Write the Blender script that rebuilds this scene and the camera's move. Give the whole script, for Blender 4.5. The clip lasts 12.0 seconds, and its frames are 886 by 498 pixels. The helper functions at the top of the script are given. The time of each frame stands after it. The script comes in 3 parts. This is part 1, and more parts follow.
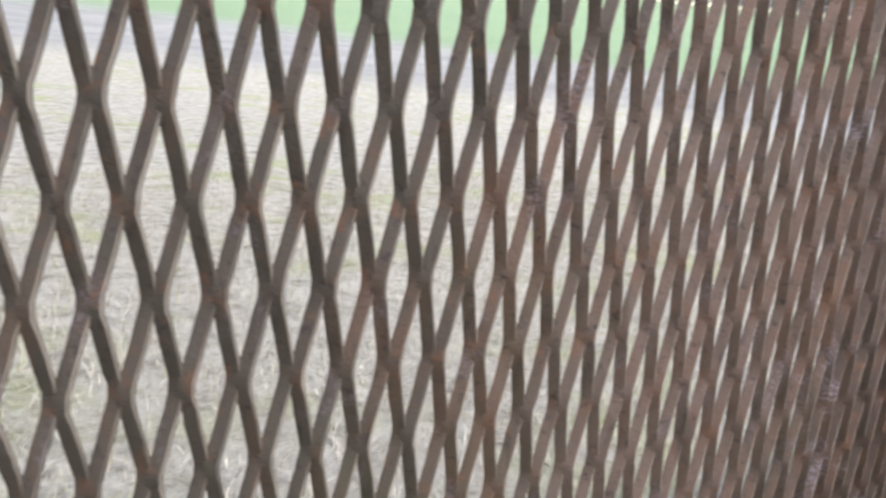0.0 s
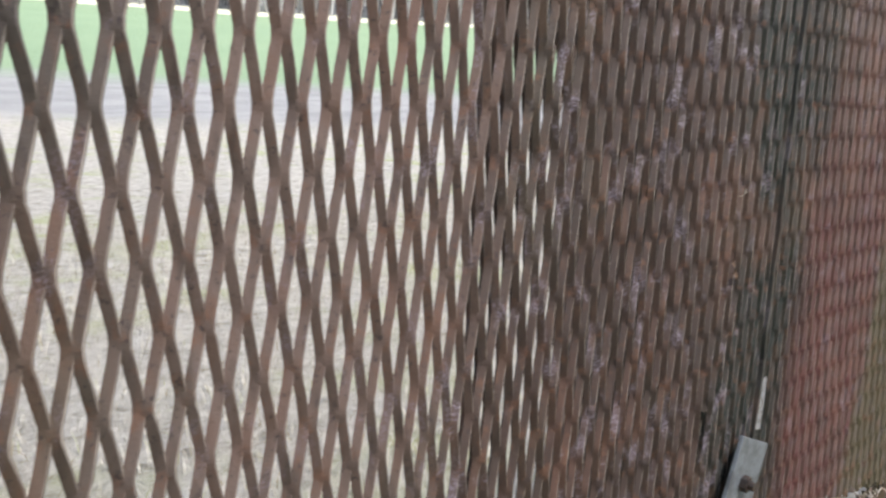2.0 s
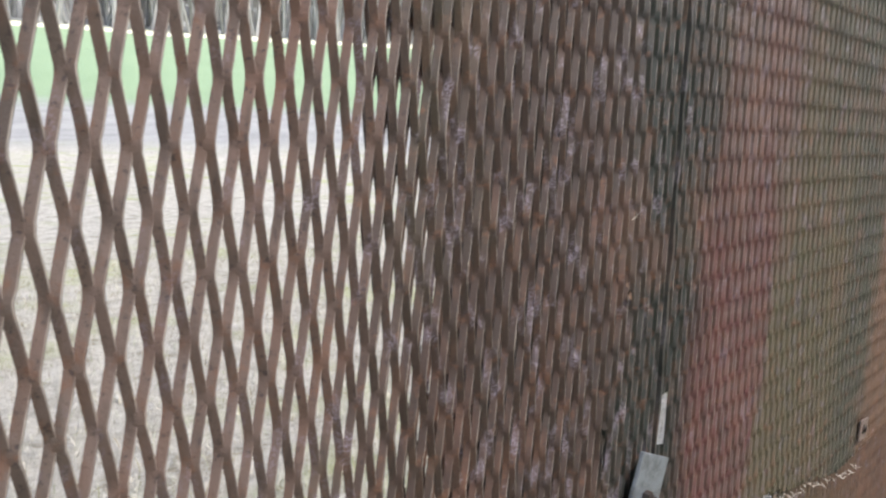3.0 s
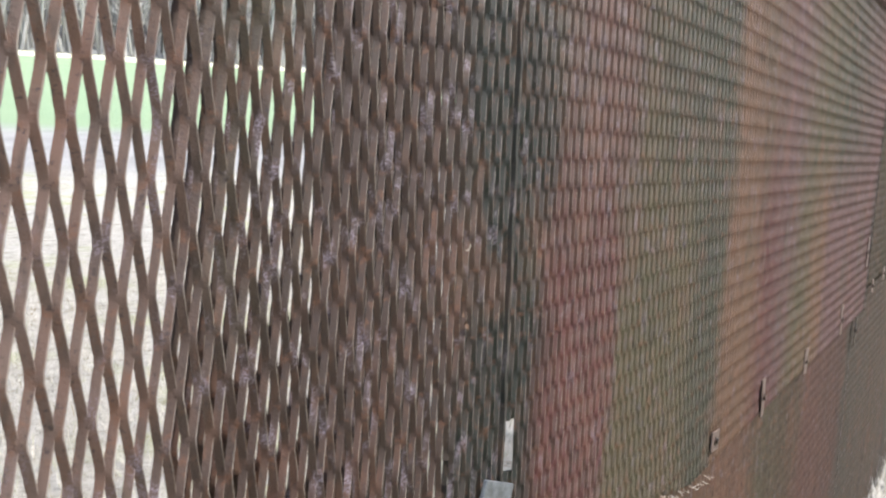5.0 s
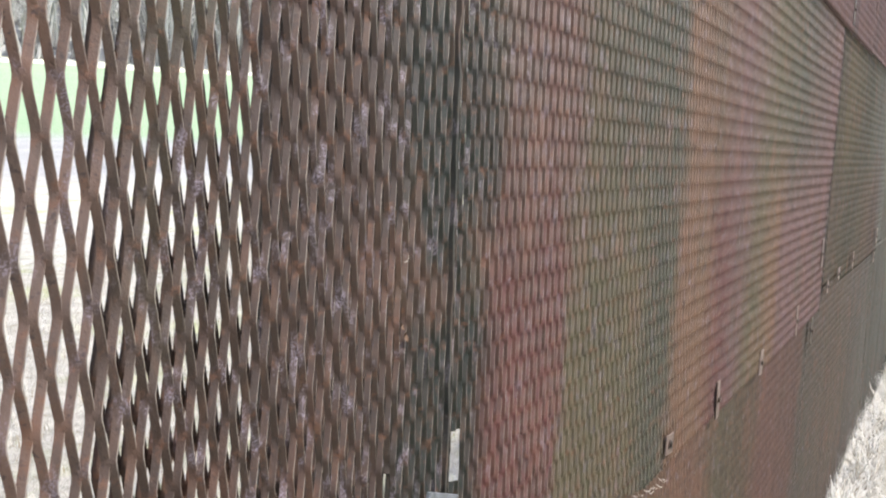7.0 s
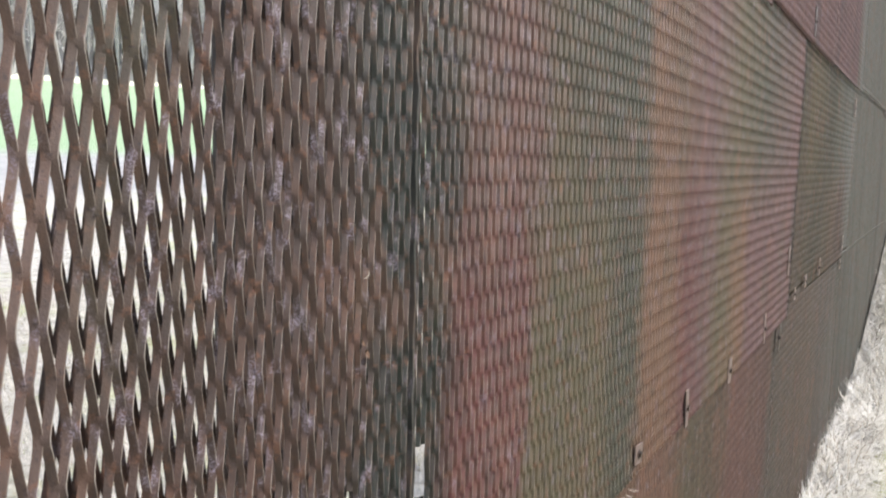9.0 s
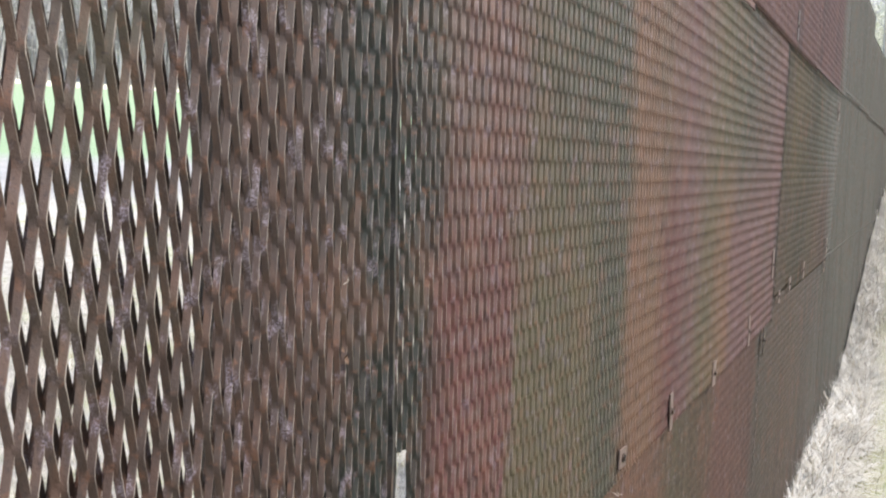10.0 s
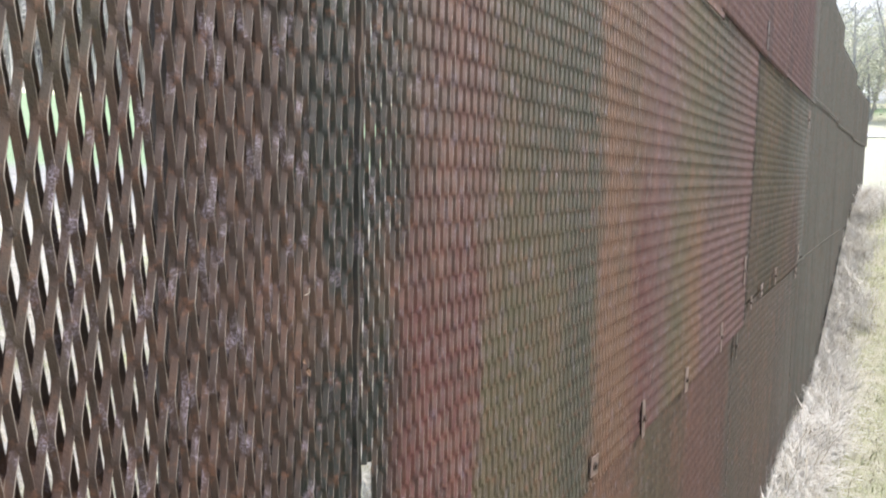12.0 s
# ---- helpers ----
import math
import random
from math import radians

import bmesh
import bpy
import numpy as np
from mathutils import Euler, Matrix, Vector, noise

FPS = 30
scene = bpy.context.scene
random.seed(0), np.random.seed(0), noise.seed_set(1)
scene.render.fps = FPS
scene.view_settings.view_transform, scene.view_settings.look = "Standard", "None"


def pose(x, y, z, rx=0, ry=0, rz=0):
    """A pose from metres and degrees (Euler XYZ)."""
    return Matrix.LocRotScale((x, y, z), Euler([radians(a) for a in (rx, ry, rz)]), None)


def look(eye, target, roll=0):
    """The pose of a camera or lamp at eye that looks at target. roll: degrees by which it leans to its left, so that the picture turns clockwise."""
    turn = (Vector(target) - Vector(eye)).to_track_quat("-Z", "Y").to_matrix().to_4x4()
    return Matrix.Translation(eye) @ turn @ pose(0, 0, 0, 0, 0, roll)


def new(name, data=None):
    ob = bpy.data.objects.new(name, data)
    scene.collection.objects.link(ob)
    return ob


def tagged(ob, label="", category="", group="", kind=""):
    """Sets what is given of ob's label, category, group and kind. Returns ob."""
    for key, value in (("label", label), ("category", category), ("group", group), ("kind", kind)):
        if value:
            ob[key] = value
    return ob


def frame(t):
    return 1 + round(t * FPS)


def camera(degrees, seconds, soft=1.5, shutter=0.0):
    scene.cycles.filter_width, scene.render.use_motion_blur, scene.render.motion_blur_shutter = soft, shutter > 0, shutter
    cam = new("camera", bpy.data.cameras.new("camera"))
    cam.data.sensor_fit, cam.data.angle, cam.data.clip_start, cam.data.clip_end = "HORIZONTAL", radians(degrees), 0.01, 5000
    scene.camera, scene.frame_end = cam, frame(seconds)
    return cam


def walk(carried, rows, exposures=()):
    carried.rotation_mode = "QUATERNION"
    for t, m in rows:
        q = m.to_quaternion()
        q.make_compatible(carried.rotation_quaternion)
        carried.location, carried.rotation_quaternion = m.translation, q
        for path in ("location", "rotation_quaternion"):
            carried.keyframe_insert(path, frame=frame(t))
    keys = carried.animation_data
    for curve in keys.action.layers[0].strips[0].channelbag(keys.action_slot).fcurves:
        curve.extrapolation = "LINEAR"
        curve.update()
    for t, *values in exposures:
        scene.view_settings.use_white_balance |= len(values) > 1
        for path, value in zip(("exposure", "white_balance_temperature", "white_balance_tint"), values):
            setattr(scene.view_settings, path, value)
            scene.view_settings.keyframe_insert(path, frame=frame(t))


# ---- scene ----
cam = camera(56.70, 12.0, soft=2.1, shutter=0.5)
PATH = [
    (0, (-0.2426, -0.2985, -0.0056), (0.7373, 1.3790, -0.4810), 6.66),
    (0.5, (-0.2247, -0.3053, -0.0160), (0.8786, 1.3071, -0.4437), 6.25),
    (1, (-0.2011, -0.3360, -0.0028), (0.9802, 1.2294, -0.3954), 3.72),
    (1.5, (-0.1686, -0.3580, 0.0133), (1.1179, 1.1226, -0.3776), 3.01),
    (2, (-0.1393, -0.3701, 0.0214), (1.2243, 1.0441, -0.3534), 2.73),
    (2.5, (-0.1331, -0.3781, 0.0259), (1.3053, 0.9672, -0.3221), 2.56),
    (3, (-0.1229, -0.3956, 0.0320), (1.3607, 0.9066, -0.2894), 2.26),
    (3.5, (-0.1149, -0.4016, 0.0357), (1.4221, 0.8430, -0.2617), 2.26),
    (5.5, (-0.0768, -0.4437, 0.0452), (1.5946, 0.6255, -0.2059), 2.14),
    (6, (-0.0723, -0.4467, 0.0454), (1.6120, 0.6030, -0.2017), 2.10),
    (6.5, (-0.0677, -0.4530, 0.0490), (1.6194, 0.5922, -0.1982), 1.94),
    (8.5, (-0.0586, -0.4654, 0.0543), (1.6610, 0.5311, -0.1693), 1.46),
    (9, (-0.0565, -0.4702, 0.0558), (1.6698, 0.5165, -0.1591), 1.28),
    (9.5, (-0.0545, -0.4744, 0.0564), (1.6801, 0.4986, -0.1547), 1.23),
    (10, (-0.0519, -0.4777, 0.0578), (1.6894, 0.4844, -0.1476), 1.19),
    (10.5, (-0.0492, -0.4810, 0.0586), (1.6982, 0.4706, -0.1437), 1.19),
    (11, (-0.0454, -0.4843, 0.0596), (1.7079, 0.4579, -0.1363), 1.13),
    (11.5, (-0.0421, -0.4853, 0.0596), (1.7197, 0.4424, -0.1284), 1.16),
    (12, (-0.0383, -0.4868, 0.0601), (1.7302, 0.4285, -0.1268), 1.14),
]
walk(cam, [(t, look(eye, target, roll)) for t, eye, target, roll in PATH], exposures=[(0.0, 1.02), (0.6, 1.06), (1.2, 1.02), (2.5, 0.98), (3.5, 1.25), (5.5, 1.37), (6.0, 1.48), (6.5, 1.48), (9.0, 1.38), (12.0, 1.37)])

# ---- light: hazy spring sun standing high on the camera's side of the fence ----
SUN_AZ, SUN_EL = radians(-88.0), radians(58.0)
world = bpy.data.worlds.new("sky")
scene.world = world
world.use_nodes = True
wn, wl = world.node_tree.nodes, world.node_tree.links
wn.clear()
sky = wn.new("ShaderNodeTexSky")
sky.sky_type = "NISHITA"
sky.sun_disc = False
sky.sun_elevation = SUN_EL
sky.sun_rotation = radians(90) - SUN_AZ
sky.air_density, sky.dust_density, sky.ozone_density = 1.0, 2.0, 1.0
wb = wn.new("ShaderNodeBackground")
wb.inputs["Strength"].default_value = 0.15
wo = wn.new("ShaderNodeOutputWorld")
wl.new(sky.outputs[0], wb.inputs["Color"])
wl.new(wb.outputs[0], wo.inputs["Surface"])
sun = new("sun", bpy.data.lights.new("sun", "SUN"))
sun.data.energy, sun.data.angle, sun.data.color = 2.7, radians(2.0), (1.0, 0.95, 0.88)
towards = Vector((math.cos(SUN_EL) * math.cos(SUN_AZ), math.cos(SUN_EL) * math.sin(SUN_AZ), math.sin(SUN_EL)))
sun.matrix_world = look(tuple(towards * 60), (0, 0, 0))


# ---- materials ----
class Mat:
    """A small node builder round one Principled material."""

    def __init__(self, name, rough=0.7, metal=0.0):
        self.m = bpy.data.materials.new(name)
        self.m.use_nodes = True
        self.n, self.l = self.m.node_tree.nodes, self.m.node_tree.links
        self.b = self.n["Principled BSDF"]
        self.b.inputs["Roughness"].default_value = rough
        self.b.inputs["Metallic"].default_value = metal

    def node(self, kind, **inputs):
        nd = self.n.new(kind)
        for key, value in inputs.items():
            self.set(nd.inputs[key.replace("_", " ")], value)
        return nd

    def set(self, socket, value):
        if isinstance(value, bpy.types.NodeSocket):
            self.l.new(value, socket)
        else:
            socket.default_value = value

    def pos(self):
        return self.n.new("ShaderNodeNewGeometry").outputs["Position"]

    def scaled(self, vec, s):
        nd = self.n.new("ShaderNodeVectorMath")
        nd.operation = "MULTIPLY"
        self.l.new(vec, nd.inputs[0])
        nd.inputs[1].default_value = s
        return nd.outputs[0]

    def noise(self, vec, scale, detail=4.0, rough=0.6):
        nd = self.node("ShaderNodeTexNoise", Vector=vec, Scale=scale, Detail=detail, Roughness=rough)
        return nd.outputs["Fac"]

    def ramp(self, fac, stops):
        nd = self.n.new("ShaderNodeValToRGB")
        els = nd.color_ramp.elements
        while len(els) < len(stops):
            els.new(0.5)
        for e, (p, c) in zip(els, stops):
            e.position = p
            e.color = (*c, 1) if isinstance(c, tuple) else (c, c, c, 1)
        self.l.new(fac, nd.inputs[0])
        return nd.outputs[0]

    def mix(self, fac, a, b, mode="MIX"):
        nd = self.n.new("ShaderNodeMix")
        nd.data_type, nd.blend_type = "RGBA", mode
        self.set(nd.inputs[0], fac)
        for k, v in ((6, a), (7, b)):
            self.set(nd.inputs[k], (*v, 1) if isinstance(v, tuple) else v)
        return nd.outputs[2]

    def math(self, op, a, b=0.0):
        nd = self.n.new("ShaderNodeMath")
        nd.operation = op
        self.set(nd.inputs[0], a)
        self.set(nd.inputs[1], b)
        return nd.outputs[0]

    def bump(self, height, strength, distance):
        nd = self.node("ShaderNodeBump", Height=height, Strength=strength, Distance=distance)
        self.l.new(nd.outputs[0], self.b.inputs["Normal"])

    def colour(self, c):
        self.set(self.b.inputs["Base Color"], (*c, 1) if isinstance(c, tuple) else c)

    def random(self):
        return self.n.new("ShaderNodeNewGeometry").outputs["Random Per Island"]


def painted_steel(name, bands, span, upper=()):
    """Old paint in upright bands along the fence, with rust, worn patches and painted rim highlights."""
    m = Mat(name, 0.5)
    m.b.inputs["Specular IOR Level"].default_value = 0.28
    p = m.pos()
    sep = m.node("ShaderNodeSeparateXYZ", Vector=p)
    wob = m.noise(m.scaled(p, (1.2, 1.0, 0.9)), 1.6, 2.0)
    wob2 = m.noise(m.scaled(p, (6.0, 1.0, 3.0)), 2.2, 3.0)
    x = m.math("ADD", sep.outputs[0], m.math("MULTIPLY", m.math("SUBTRACT", wob, 0.5), 0.22))
    x = m.math("ADD", x, m.math("MULTIPLY", m.math("SUBTRACT", wob2, 0.5), 0.10))
    wob3 = m.noise(m.scaled(p, (26.0, 1.0, 9.0)), 1.0, 3.0, 0.6)
    x = m.math("ADD", x, m.math("MULTIPLY", m.math("SUBTRACT", wob3, 0.5), 0.14))
    fac = m.math("DIVIDE", m.math("ADD", x, 1.0), span)
    base = m.ramp(fac, [((q + 1.0) / span, c) for q, c in bands])
    if upper:
        other = m.ramp(fac, [((q + 1.0) / span, c) for q, c in upper])
        high = m.math("ADD", sep.outputs[2], m.math("MULTIPLY", m.math("SUBTRACT", m.noise(m.scaled(p, (7.0, 1.0, 1.6)), 1.3, 4.0, 0.65), 0.5), 0.55))
        base = m.mix(m.ramp(m.math("ADD", high, 0.5), [(0.36, 0.0), (0.62, 1.0)]), base, other)
    streak = m.noise(m.scaled(p, (60.0, 40.0, 5.0)), 1.0, 4.0, 0.65)
    base = m.mix(m.ramp(streak, [(0.42, 0.0), (0.70, 0.36)]), base, (0.036, 0.028, 0.024))
    patch = m.noise(m.scaled(p, (1.0, 1.0, 0.6)), 9.0, 3.0)
    base = m.mix(m.ramp(patch, [(0.54, 0.0), (0.68, 0.40)]), base, (0.130, 0.062, 0.042))
    moss = m.noise(m.scaled(p, (2.2, 1.0, 0.8)), 2.1, 4.0, 0.65)
    base = m.mix(m.ramp(moss, [(0.55, 0.0), (0.68, 0.45)]), base, (0.044, 0.046, 0.027))
    rust = m.noise(p, 75.0, 5.0, 0.7)
    bond = m.node("ShaderNodeAttribute")
    bond.attribute_name = "bond"
    rusty = m.math("ADD", rust, m.math("MULTIPLY", m.math("SUBTRACT", bond.outputs["Fac"], 0.5), 0.06))
    base = m.mix(m.ramp(rusty, [(0.55, 0.0), (0.68, 0.6)]), base, (0.120, 0.056, 0.032))
    dark = m.noise(p, 190.0, 3.0, 0.7)
    base = m.mix(m.ramp(dark, [(0.575, 0.0), (0.68, 0.75)]), base, (0.026, 0.020, 0.020))
    worn = m.noise(m.scaled(p, (1.0, 1.0, 0.7)), 34.0, 4.0, 0.65)
    wornf = m.ramp(worn, [(0.535, 0.0), (0.62, 1.0)])
    chips = m.ramp(m.noise(m.scaled(p, (75.0, 20.0, 24.0)), 1.0, 2.0, 0.5), [(0.44, 0.0), (0.56, 1.0)])
    wornf = m.math("MULTIPLY", m.math("MULTIPLY", wornf, chips), m.ramp(fac, [(1.165 / span, 0.35), (1.335 / span, 0.9), (1.61 / span, 0.9), (1.72 / span, 0.5), (2.42 / span, 0.42)]))
    base = m.mix(m.math("MULTIPLY", wornf, 0.4), base, (0.098, 0.074, 0.082))
    tone = m.noise(m.scaled(p, (80.0, 15.0, 22.0)), 1.0, 2.0, 0.5)
    base = m.mix(m.ramp(tone, [(0.52, 0.0), (0.70, 0.55)]), base, (0.032, 0.024, 0.019))
    base = m.mix(m.ramp(tone, [(0.30, 0.4), (0.46, 0.0)]), base, (0.095, 0.052, 0.034))
    open_part = m.math("SUBTRACT", 1.0, bond.outputs["Fac"])
    scuff = m.math("MULTIPLY", m.math("MULTIPLY", open_part, m.ramp(m.noise(m.scaled(p, (45.0, 12.0, 30.0)), 1.0, 3.0, 0.6), [(0.38, 0.12), (0.60, 0.62)])), m.ramp(fac, [(1.84 / span, 0.0), (1.92 / span, 0.6), (2.07 / span, 0.5), (2.12 / span, 0.22), (4.6 / span, 0.1)]))
    base = m.mix(scuff, base, (0.118, 0.088, 0.078))
    drips = m.noise(m.scaled(p, (4.5, 1.0, 0.28)), 1.0, 4.0, 0.6)
    base = m.mix(m.math("MULTIPLY", m.ramp(drips, [(0.50, 0.0), (0.62, 0.35)]), m.ramp(fac, [(4.2 / span, 0.0), (5.0 / span, 1.0)])), base, (0.030, 0.026, 0.024))
    flake = m.noise(p, 520.0, 3.0, 0.75)
    base = m.mix(m.math("MULTIPLY", wornf, m.ramp(flake, [(0.48, 0.0), (0.58, 0.8)])), base, (0.225, 0.195, 0.235))
    # bright strand rims: the glint of lit edges is painted into the colour
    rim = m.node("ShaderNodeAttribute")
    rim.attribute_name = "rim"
    rim_glint = m.math("MULTIPLY", rim.outputs["Fac"], m.ramp(m.noise(m.scaled(p, (40.0, 10.0, 14.0)), 1.0, 3.0, 0.6), [(0.34, 0.1), (0.60, 0.75)]))
    base = m.mix(rim_glint, base, (0.330, 0.290, 0.250))
    m.colour(base)
    m.set(m.b.inputs["Roughness"], m.math("SUBTRACT", m.math("ADD", 0.44, m.math("MULTIPLY", rust, 0.28)), m.math("MULTIPLY", wornf, 0.16)))
    m.bump(m.math("ADD", m.noise(p, 420.0, 3.0, 0.7), m.math("MULTIPLY", rust, 0.8)), 0.5, 0.0010)
    return m.m


BROWN, DKGREEN, RED, OLIVE = (0.0370, 0.0222, 0.0172), (0.0105, 0.0135, 0.0108), (0.0760, 0.0270, 0.0240), (0.0644, 0.0526, 0.0273)
GREEN, ORANGE, MAUVE, GREY = (0.0350, 0.0375, 0.0240), (0.1058, 0.0585, 0.0338), (0.0851, 0.0450, 0.0442), (0.0850, 0.0910, 0.0780)
# the paler stops at x 0.06 to 0.205 carry veiling glare in the colour
paint_middle = painted_steel("banded_paint_on_steel", [
    (-1, (0.052, 0.046, 0.038)), (-0.03, (0.058, 0.048, 0.040)), (0.06, (0.118, 0.083, 0.069)), (0.205, (0.096, 0.064, 0.052)), (0.319, BROWN), (0.585, BROWN), (0.627, DKGREEN), (0.806, DKGREEN), (0.86, RED), (1.042, RED),
    (1.058, OLIVE), (1.35, OLIVE), (1.419, GREEN), (1.557, GREEN), (1.603, ORANGE), (1.816, ORANGE), (1.934, RED), (2.159, MAUVE), (2.34, OLIVE), (2.706, ORANGE), (2.828, MAUVE),
    (3.763, MAUVE), (3.875, DKGREEN), (4.004, (0.0595, 0.0471, 0.0328)), (4.73, GREEN), (5.242, (0.0564, 0.0477, 0.0312)), (6.11, (0.0587, 0.0421, 0.0333)), (6.418, GREY), (10.4, GREY)], 12.0, [
    (-1, (0.052, 0.046, 0.038)), (-0.03, (0.058, 0.048, 0.040)), (0.06, (0.118, 0.083, 0.069)), (0.205, (0.096, 0.064, 0.052)), (0.319, BROWN), (0.574, BROWN), (0.622, DKGREEN), (0.838, DKGREEN), (0.893, (0.0410, 0.0312, 0.0193)), (0.948, (0.0640, 0.0300, 0.0255)), (1.058, (0.0660, 0.0320, 0.0260)), (1.125, (0.0426, 0.0353, 0.0177)), (1.283, GREEN),
    (1.557, GREEN), (1.627, ORANGE), (1.84, (0.0820, 0.0451, 0.0260)), (2.1, MAUVE), (2.462, OLIVE), (2.953, GREEN), (3.763, MAUVE), (3.875, DKGREEN), (4.082, OLIVE), (5.242, GREEN), (6.418, GREY), (10.4, GREY)])
paint_upper = painted_steel("mauve_paint_on_steel", [
    (-1, MAUVE), (2.218, ORANGE), (2.953, (0.0800, 0.0420, 0.0385)), (6.233, (0.0725, 0.0426, 0.0430)), (6.603, GREY), (10.4, GREY)], 12.0)


paint_lower = painted_steel("dull_paint_on_steel", [
    (-1.0, (0.050, 0.044, 0.036)), (0.9, (0.058, 0.040, 0.028)), (1.15, OLIVE), (1.45, (0.088, 0.054, 0.034)), (1.9, (0.092, 0.052, 0.036)), (2.15, (0.056, 0.048, 0.030)), (2.5, (0.060, 0.044, 0.030)),
    (2.75, (0.082, 0.046, 0.038)), (3.45, (0.070, 0.044, 0.036)), (3.6, (0.058, 0.052, 0.042)), (4.6, (0.070, 0.056, 0.042)), (5.6, (0.066, 0.062, 0.052)), (7.0, GREY), (10.8, GREY)], 12.0)


def soil_material():
    m = Mat("dry_grass_field", 0.95)
    p = m.pos()
    sep = m.node("ShaderNodeSeparateXYZ", Vector=p)
    flat = m.node("ShaderNodeCombineXYZ", X=sep.outputs[0], Y=sep.outputs[1])
    r = m.node("ShaderNodeVectorMath")
    r.operation = "LENGTH"
    m.l.new(flat.outputs[0], r.inputs[0])
    far = m.noise(p, 0.09, 3.0)
    dist = m.math("ADD", r.outputs["Value"], m.math("MULTIPLY", m.math("SUBTRACT", far, 0.5), 9.0))
    straw = m.ramp(m.noise(m.scaled(p, (1.0, 1.0, 1.0)), 5.0, 8.0, 0.75), [(0.30, (0.18, 0.15, 0.10)), (0.45, (0.46, 0.43, 0.37)), (0.62, (0.62, 0.59, 0.53)), (0.75, (0.45, 0.45, 0.32))])
    fine = m.noise(m.scaled(p, (1.0, 3.0, 1.0)), 38.0, 6.0, 0.75)
    straw = m.mix(m.ramp(fine, [(0.34, 0.6), (0.50, 0.0)]), straw, (0.20, 0.165, 0.11))
    moss = m.noise(p, 0.8, 3.0)
    straw = m.mix(m.ramp(moss, [(0.52, 0.0), (0.68, 0.6)]), straw, (0.36, 0.40, 0.15))
    turf = m.ramp(m.math("ADD", sep.outputs[1], 0.5), [(0.30, 1.0), (0.50, 0.0)])
    green_turf = m.mix(m.ramp(m.noise(p, 3.0, 5.0, 0.7), [(0.35, 0.0), (0.65, 1.0)]), (0.34, 0.36, 0.17), (0.54, 0.51, 0.38))
    straw = m.mix(m.math("MULTIPLY", turf, 0.72), straw, green_turf)
    bands = m.ramp(m.math("DIVIDE", dist, 246.0), [
        (0.0, (1.0, 0.98, 0.95)), (0.128, (1.0, 0.96, 0.95)), (0.152, (0.0, 0.0, 0.0)), (1.0, (0.0, 0.0, 0.0))])
    plough = m.mix(m.ramp(m.noise(m.scaled(p, (0.3, 1.0, 1.0)), 0.6, 5.0), [(0.35, 0.0), (0.65, 1.0)]), (0.28, 0.28, 0.27), (0.37, 0.36, 0.35))
    green = m.mix(m.noise(p, 0.12, 5.0), (0.20, 0.295, 0.17), (0.27, 0.355, 0.215))
    away = m.mix(m.ramp(m.math("DIVIDE", dist, 246.0), [(0.205, 0.0), (0.245, 1.0)]), plough, green)
    away = m.mix(m.ramp(m.math("DIVIDE", dist, 246.0), [(0.715, 0.0), (0.73, 1.0), (0.775, 1.0), (0.80, 0.0)]), away, (0.75, 0.73, 0.55))
    # the wooded slope beyond the strip: its pale grey is painted haze
    away = m.mix(m.ramp(m.math("DIVIDE", dist, 246.0), [(0.775, 0.0), (0.80, 1.0)]), away, m.mix(m.ramp(m.noise(p, 0.35, 6.0, 0.75), [(0.36, 0.0), (0.62, 1.0)]), (0.35, 0.36, 0.36), (0.42, 0.43, 0.425)))
    # the rough verge runs on as grass along the fence's own side, up to the road
    side = m.ramp(m.math("ADD", m.math("DIVIDE", m.math("SUBTRACT", sep.outputs[1], m.math("MULTIPLY", sep.outputs[0], 0.30)), 20.0), 0.5), [(0.42, 1.0), (0.58, 0.0)])
    near_road = m.math("MULTIPLY", side, m.ramp(m.math("DIVIDE", r.outputs["Value"], 246.0), [(0.60, 1.0), (0.70, 0.0)]))
    m.colour(m.mix(near_road, m.mix(bands, away, straw), m.mix(m.ramp(m.math("DIVIDE", r.outputs["Value"], 246.0), [(0.05, 0.0), (0.12, 0.7)]), straw, (0.40, 0.41, 0.32))))
    m.bump(m.math("ADD", fine, m.noise(p, 9.0, 5.0)), 0.9, 0.05)
    return m.m


def blade_material(name, stops):
    m = Mat(name, 0.75)
    m.colour(m.mix(m.ramp(m.noise(m.pos(), 30.0, 2.0), [(0.3, 0.0), (0.7, 0.25)]), m.ramp(m.random(), stops), (0.25, 0.2, 0.12)))
    thin = m.node("ShaderNodeBsdfTranslucent", Color=m.b.inputs["Base Color"].links[0].from_socket)
    both = m.node("ShaderNodeMixShader", Fac=0.25)
    m.l.new(m.b.outputs[0], both.inputs[1])
    m.l.new(thin.outputs[0], both.inputs[2])
    m.l.new(both.outputs[0], m.n["Material Output"].inputs["Surface"])
    return m.m


def metal_material(name, c1, c2, rough, metal, scale=60.0):
    m = Mat(name, rough, metal)
    p = m.pos()
    n = m.noise(p, scale, 5.0, 0.7)
    m.colour(m.mix(m.ramp(n, [(0.42, 0.0), (0.62, 1.0)]), c1, c2))
    m.bump(m.noise(p, scale * 6, 3.0), 0.5, 0.001)
    return m.m


